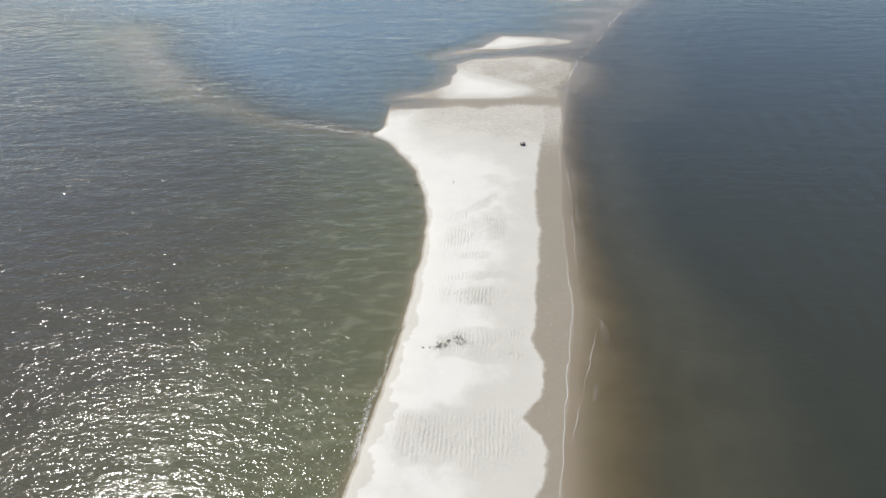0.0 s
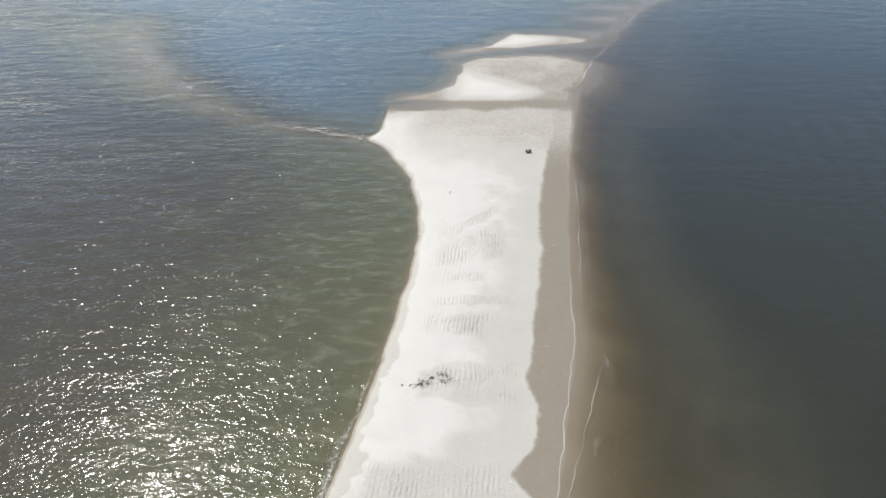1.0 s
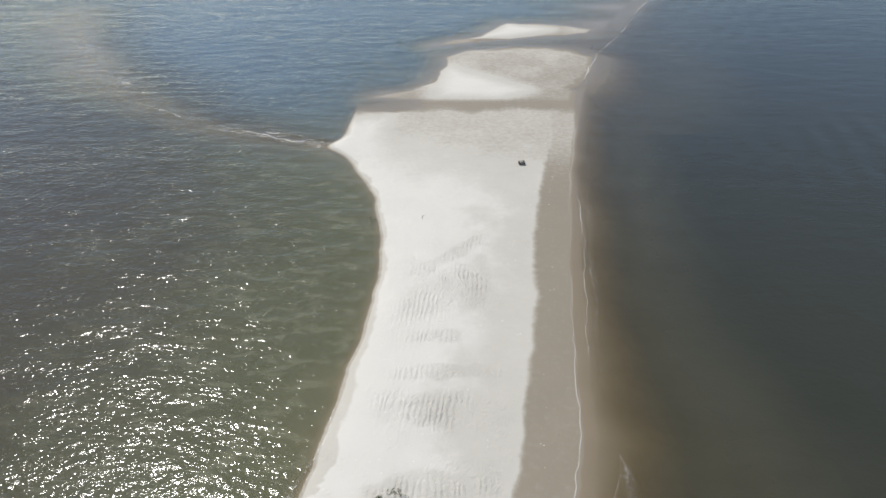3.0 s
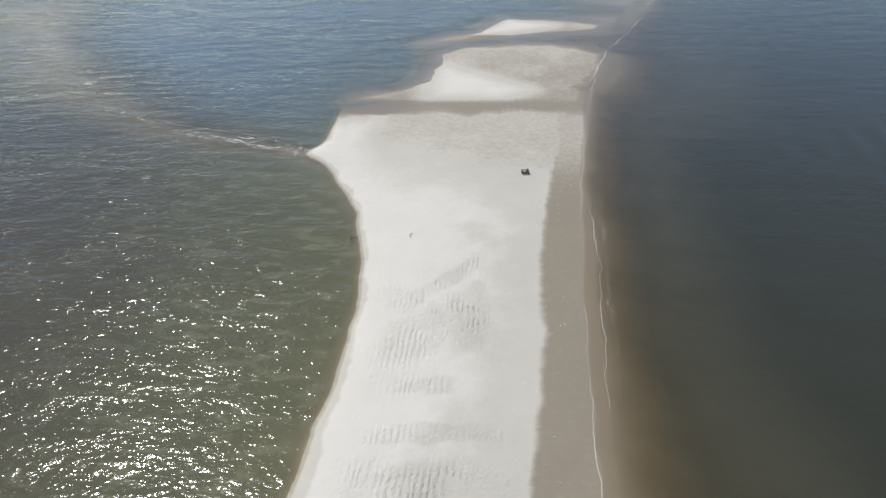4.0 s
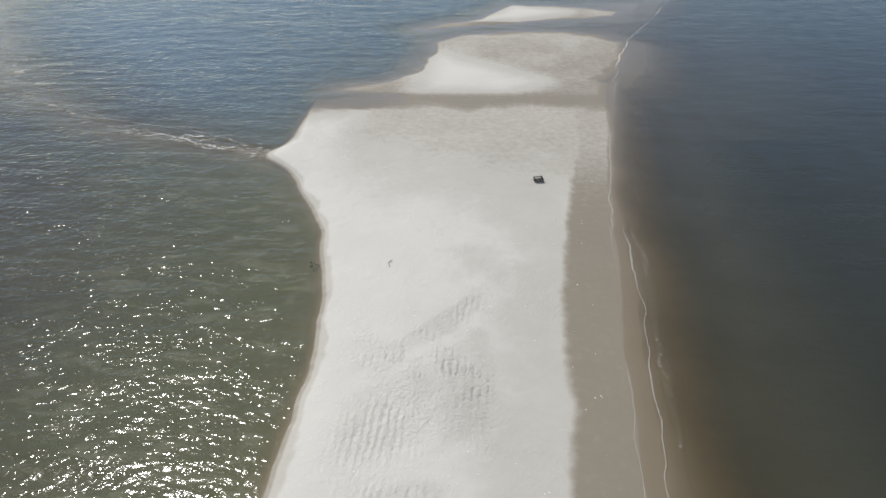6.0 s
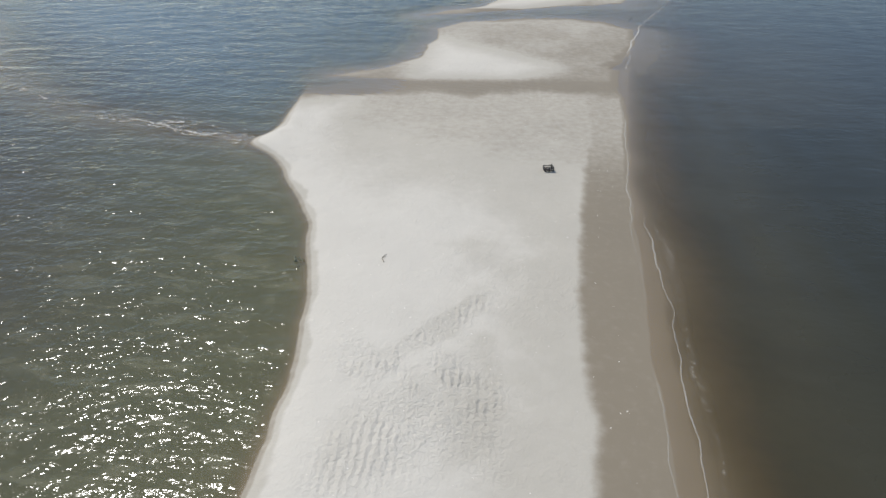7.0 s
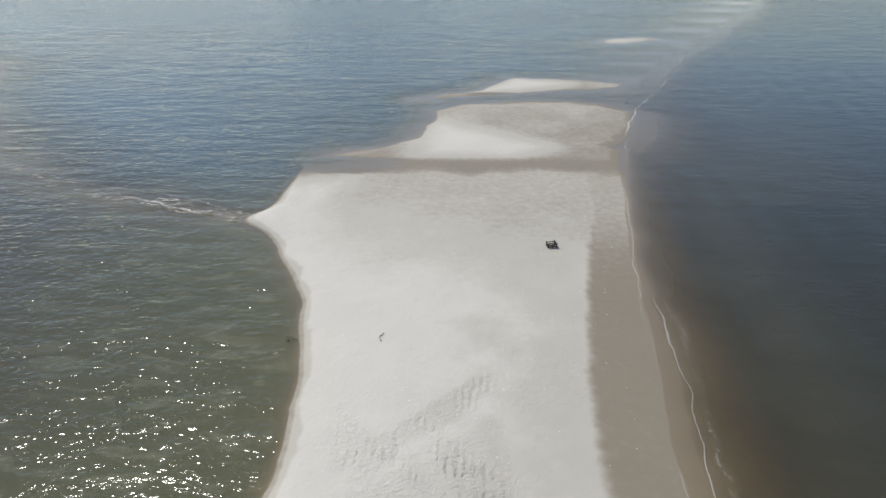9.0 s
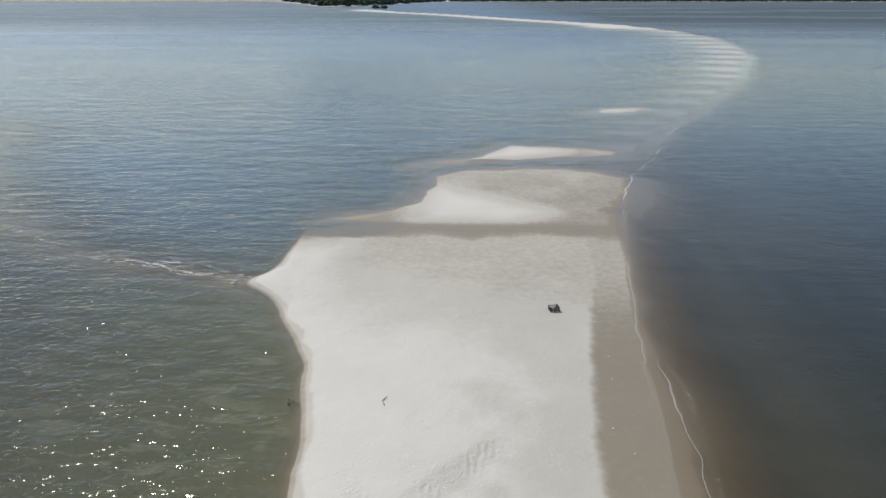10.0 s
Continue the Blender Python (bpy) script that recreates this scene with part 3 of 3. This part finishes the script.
def foam_flecks(label, points, count, spread, size, seed):
    """Scattered scraps of foam along a line, as one crowd."""
    rng = np.random.RandomState(seed)
    p = np.array(points, float)
    run = np.concatenate([[0], np.cumsum(np.hypot(*np.diff(p, axis=0).T))])
    co, faces, edge = [], [], []
    for k in range(count):
        s = run[-1] * rng.random()
        x, y = np.interp(s, run, p[:, 0]) + rng.normal() * spread, np.interp(s, run, p[:, 1]) + rng.normal() * spread
        long, wide, turn = size * rng.uniform(0.4, 1.9), size * rng.uniform(0.12, 0.40), rng.normal() * 0.35
        base = len(co)
        co.append((x, y, 0.03))
        edge.append(rng.uniform(0.5, 1.0))
        for j in range(9):
            t, r = 2 * math.pi * j / 9, rng.uniform(0.6, 1.2)
            u, v = long * r * math.cos(t), wide * r * math.sin(t)
            co.append((x + u * math.cos(turn) - v * math.sin(turn), y + u * math.sin(turn) + v * math.cos(turn), 0.022))
            edge.append(0.25)
            faces.append((base, base + 1 + j, base + 1 + (j + 1) % 9))
    me = bpy.data.meshes.new("foam_flecks")
    me.from_pydata([tuple(map(float, c)) for c in co], [], faces)
    me.attributes.new("edge", "FLOAT", "POINT").data.foreach_set("value", np.array(edge, np.float32))
    me.attributes.new("dense", "FLOAT", "POINT").data.foreach_set("value", np.full(len(co), 0.75, np.float32))
    me.materials.append(FOAM)
    tagged(new("foam_flecks", me), label, "foam", "foam lines", "stuff")


foam_ribbon("foam_line", "white broken foam where waves meet over the shoal", [(-6.9, 66.1), (-8.6, 66.3), (-10.4, 66.9), (-12.6, 68.0), (-15.0, 68.9), (-18.5, 69.8)], 0.55, 67, 0.95, 0.62, sway=0.6)
foam_ribbon("foam_line", "thin second line of foam over the shoal", [(-8.0, 67.0), (-11.0, 68.6), (-14.5, 69.8), (-18.0, 70.6), (-23.0, 73.6)], 0.35, 71, 0.8, 0.45, sway=0.8)
foam_flecks("white scraps of foam where waves meet over the shoal", [(-7.4, 66.2), (-9, 66.5), (-12, 67.7), (-17, 69.3)], 90, 0.40, 0.40, 31)
foam_flecks("white scraps of foam off the tip of the sand", [(-6.9, 66.0), (-8.2, 66.4)], 26, 0.16, 0.28, 33)
foam_flecks("thin scraps of foam over the middle of the shoal", [(-17, 69.6), (-23, 73), (-30, 79)], 24, 0.5, 0.45, 37)
foam_flecks("white foam breaking over the outer shoal", [(-30, 80), (-33, 84), (-37, 88), (-40, 93), (-43.5, 98)], 60, 0.7, 0.7, 41)
foam_flecks("white foam where swell breaks on the far bar", [(26, 106), (28, 111), (34, 123), (41, 136), (48, 149), (54, 158)], 46, 0.5, 0.8, 47)
foam_flecks("thin foam along the lagoon side of the islet", [(-5.5, 76.4), (-3.5, 77.5), (-1, 78.8), (0.9, 80.9), (1.5, 84)], 40, 0.3, 0.35, 53)
foam_flecks("scraps of foam afloat beyond the channel edge", [(8.8, 20), (9.6, 24), (10.8, 28), (12.0, 33)], 60, 0.45, 0.07, 59)


# ---- drift and litter on the sand ----
def weed_clump(label, x, y, size, turn, seed, count=26):
    """A heap of dry weed: a tangle of stems and many small leaves."""
    rng = random.Random(seed)
    base = new("weed_clump")
    base.matrix_world = pose(x, y, level(x, y) - 0.01, 0, 0, turn)
    tagged(base, label, "weed")
    stems, leaves = bmesh.new(), bmesh.new()
    for k in range(count):
        a, r = rng.uniform(0, 6.28), size * rng.uniform(0.05, 0.42)
        p = Vector((math.cos(a) * r * 1.25, math.sin(a) * r * 0.8, 0.01))
        way = Vector((rng.uniform(-1, 1), rng.uniform(-1, 1), rng.uniform(0.1, 0.8))).normalized()
        pts = [p.copy()]
        for j in range(4):
            way = (way + Vector((rng.uniform(-0.5, 0.5), rng.uniform(-0.5, 0.5), rng.uniform(-0.55, 0.2)))).normalized()
            p = p + way * size * 0.085
            p.z = max(p.z, 0.008)
            pts.append(p.copy())
        tube(stems, pts, 0.007, 0.003, 4)
        for q in pts[1:]:
            for j in range(3):
                n = Vector((rng.uniform(-1, 1), rng.uniform(-1, 1), rng.uniform(-0.2, 1))).normalized()
                u = n.orthogonal().normalized() * rng.uniform(0.025, 0.055)
                v = n.cross(u).normalized() * rng.uniform(0.010, 0.022)
                c = q + Vector((rng.uniform(-0.04, 0.04), rng.uniform(-0.04, 0.04), rng.uniform(0, 0.03)))
                leaves.faces.new([leaves.verts.new(c + w) for w in (u, v + n * 0.006, -u, -v + n * 0.006)])
    tagged(part("stem_tangle", stems, TWIG, base, "grey bare stems"), kind="stuff")
    tagged(part("leaves", leaves, WEED, base, "dull olive withered leaves"), kind="stuff")
    return base


weed_clump("heap of withered dark green weed on dry sand", 0.02, 31.2, 0.85, 20, 1, 22)
weed_clump("flat heap of withered olive weed beside a bare branch", 1.22, 31.85, 0.90, -10, 2, 17)
weed_clump("small tuft of withered weed on dry sand", 0.55, 31.75, 0.26, 60, 3, 8)
weed_clump("scrap of withered weed on dry sand", -1.12, 31.15, 0.09, 0, 6, 3)
weed_clump("scrap of withered weed on dry sand", -0.66, 31.1, 0.10, 40, 7, 3)
weed_clump("dark weed stranded in the lagoon shallows", -2.35, 54.3, 0.42, 15, 4, 9)


def branch(label, x, y, turn, length, seed, r=0.014):
    rng = random.Random(seed)
    base = new("driftwood_branch")
    base.matrix_world = pose(x, y, level(x, y), 0, 0, turn)
    tagged(base, label, "driftwood")
    stick, side = bmesh.new(), bmesh.new()
    pts = [Vector((length * (k / 6 - 0.5), 0.10 * length * math.sin(k * 0.9 + seed) + rng.uniform(-0.02, 0.02), 0.012)) for k in range(7)]
    tube(stick, pts, r, r * 0.4, 6)
    tube(side, [pts[3], pts[3] + Vector((0.10, -0.12, 0.03)) * length, pts[3] + Vector((0.16, -0.26, 0.02)) * length], r * 0.6, r * 0.25, 5)
    part("stick", stick, TWIG, base)
    part("side_twig", side, TWIG, base)
    return base


branch("thin bare grey branch lying on dry sand", 1.35, 31.55, -12, 1.3, 2)
branch("short dark stick standing proud of white sand", 1.2, 54.0, 84, 0.55, 5, 0.022)


def frame_crate(x, y, turn):
    """An open crate of dark bars: posts, rails and a slatted floor."""
    base = new("open_crate")
    base.matrix_world = pose(x, y, level(x, y) - 0.02, 3, -2, turn)
    tagged(base, "small open crate of dark weathered bars on damp sand", "crate")
    w, d, h = 0.40, 0.30, 0.20
    for sx in (-1, 1):
        for sy in (-1, 1):
            bm = bmesh.new()
            bar(bm, (sx * w / 2, sy * d / 2, 0), (sx * w / 2, sy * d / 2, h + 0.05), 0.05, 0.05)
            part("post", bm, TARRED, base)
    bm = bmesh.new()
    bar(bm, (0, -d / 2, 0), (0, -d / 2, h + 0.03), 0.04, 0.04)
    part("post", bm, TARRED, base)
    for z in (0.08, h - 0.02):
        for sy in (-1, 1):
            bm = bmesh.new()
            bar(bm, (-w / 2 - 0.03, sy * (d / 2 + 0.03), z), (w / 2 + 0.03, sy * (d / 2 + 0.03), z), 0.05, 0.03)
            part("rail", bm, TARRED, base)
        for sx in (-1, 1):
            bm = bmesh.new()
            bar(bm, (sx * (w / 2 + 0.03), -d / 2, z), (sx * (w / 2 + 0.03), d / 2, z), 0.03, 0.05)
            part("rail", bm, TARRED, base)
    for k in range(4):
        bm = bmesh.new()
        xx = (k - 1.5) * 0.095
        bar(bm, (xx, -d / 2, 0.045), (xx, d / 2, 0.045), 0.07, 0.016)
        part("floor_slat", bm, TARRED, base)


frame_crate(8.42, 62.3, 12)


def shell_scatter():
    """Broken shells strewn over the sand."""
    rng = random.Random(5)
    bm = bmesh.new()
    ys = np.array([rng.uniform(19, 69) for k in range(320)])
    lo, hi = glide(LEFT, ys) + 1, glide(DRY, ys) + 1.5
    xs = lo + (hi - lo) * np.array([rng.random() for k in range(320)])
    zs = np.maximum(terrain(xs, ys)[0], 0)
    for x, y, z in zip(xs.tolist(), ys.tolist(), zs.tolist()):
        r, a = rng.uniform(0.012, 0.030), rng.uniform(0, 6.28)
        rim = [bm.verts.new((x + r * math.cos(a + t) * 1.2, y + r * math.sin(a + t), z - 0.002)) for t in (0, 1.05, 2.1, 3.14, 4.2, 5.25)]
        top = bm.verts.new((x + 0.3 * r * math.cos(a), y + 0.3 * r * math.sin(a), z + 0.4 * r))
        for j in range(6):
            bm.faces.new((rim[j], rim[(j + 1) % 6], top))
    tagged(part("shell_fragments", bm, SHELL), "white and buff broken shells strewn over the sand", "shells", kind="stuff")


shell_scatter()


# ---- the far shores ----
def clump_shape(seed):
    """Corners and faces of one ragged clump of leaves, about 1 across its radius."""
    bm = bmesh.new()
    bmesh.ops.create_icosphere(bm, subdivisions=1, radius=1.0)
    rng = np.random.RandomState(seed)
    co = np.array([v.co for v in bm.verts])
    co = co + rng.uniform(-0.3, 0.3, co.shape)
    bm.verts.index_update()
    faces = np.array([[v.index for v in f.verts] for f in bm.faces])
    bm.free()
    return co, faces


def wood(name, label, spots, seed, low, high):
    """Far trees as one crowd of ragged clumps on short trunks."""
    rng = np.random.RandomState(seed)
    shapes = [clump_shape(k) for k in range(6)]
    co, faces, count = [], [], 0
    for x, y, z in spots:
        tall = rng.uniform(low, high)
        for k in range(6):
            c, f = shapes[rng.randint(6)]
            if k == 5:
                size, at = (tall * 0.03, tall * 0.03, tall * 0.35), (x, y, z + tall * 0.3)
            else:
                r = tall * rng.uniform(0.16, 0.30)
                size = (r * 1.2, r * 1.2, r * rng.uniform(0.6, 1))
                at = (x + rng.uniform(-1, 1) * tall * 0.35, y + rng.uniform(-1, 1) * tall * 0.35, z + tall * rng.uniform(0.10, 0.80))
            co.append(c * size + at)
            faces.append(f + count)
            count += len(c)
    me = bpy.data.meshes.new(name)
    me.from_pydata(np.concatenate(co).tolist(), [], np.concatenate(faces).tolist())
    me.materials.append(WOODS)
    return tagged(new(name, me), label, "woods", kind="stuff")


rng = random.Random(12)
spots = []
while len(spots) < 2000:
    x, y = rng.uniform(-620, 0), rng.uniform(1090, 2400)
    d = float(inside(HEADLAND, np.array([x]), np.array([y]))[0])
    if 7 < d < 120:
        spots.append((x, y, min(4.0, 0.06 * d) - 0.3))
wood("headland_trees", "dark low trees crowding the far sandy headland", spots, 3, 12, 20)
spots = [(rng.uniform(-20, 1500), rng.uniform(2006, 2060), 1.0) for k in range(2600)]
wood("far_shore_trees", "dark line of trees on the farthest shore", spots, 4, 5, 7)


def bush(x, y, wide, tall, seed):
    """A low spreading tree: trunks with limbs, and a crown of many small clumps."""
    rng = random.Random(seed)
    base = new("shore_tree")
    z = level(x, y)
    base.matrix_world = pose(x, y, z - 0.05)
    tagged(base, "dark round-topped tree alone on the far white sand", "tree", "trees on the far bar")
    trunk, crown = bmesh.new(), bmesh.new()
    for k in range(5):
        a = k * 1.26 + rng.uniform(0, 0.5)
        tip = Vector((math.cos(a) * wide * 0.33, math.sin(a) * wide * 0.33, tall * rng.uniform(0.55, 0.8)))
        tube(trunk, [Vector((0.1 * math.cos(a), 0.1 * math.sin(a), 0)), tip * 0.45 + Vector((0, 0, tall * 0.08)), tip], 0.22, 0.06, 6)
    for k in range(90):
        a, r = rng.uniform(0, 6.28), wide * 0.5 * math.sqrt(rng.random())
        zz = tall * (0.22 + 0.72 * rng.random() * math.sqrt(max(0.05, 1 - (r / (wide * 0.52)) ** 2)))
        made = bmesh.ops.create_icosphere(crown, subdivisions=1, radius=rng.uniform(0.35, 0.8), matrix=Matrix.Translation((math.cos(a) * r, math.sin(a) * r, zz)))
        for v in made["verts"]:
            v.co += Vector((rng.uniform(-1, 1), rng.uniform(-1, 1), rng.uniform(-1, 1))) * 0.22
    part("trunk", trunk, BARK, base)
    part("crown", crown, WOODS, base)


bush(-90.5, 868, 9.0, 5.6, 1)
bush(-81.5, 872, 8.5, 5.2, 2)
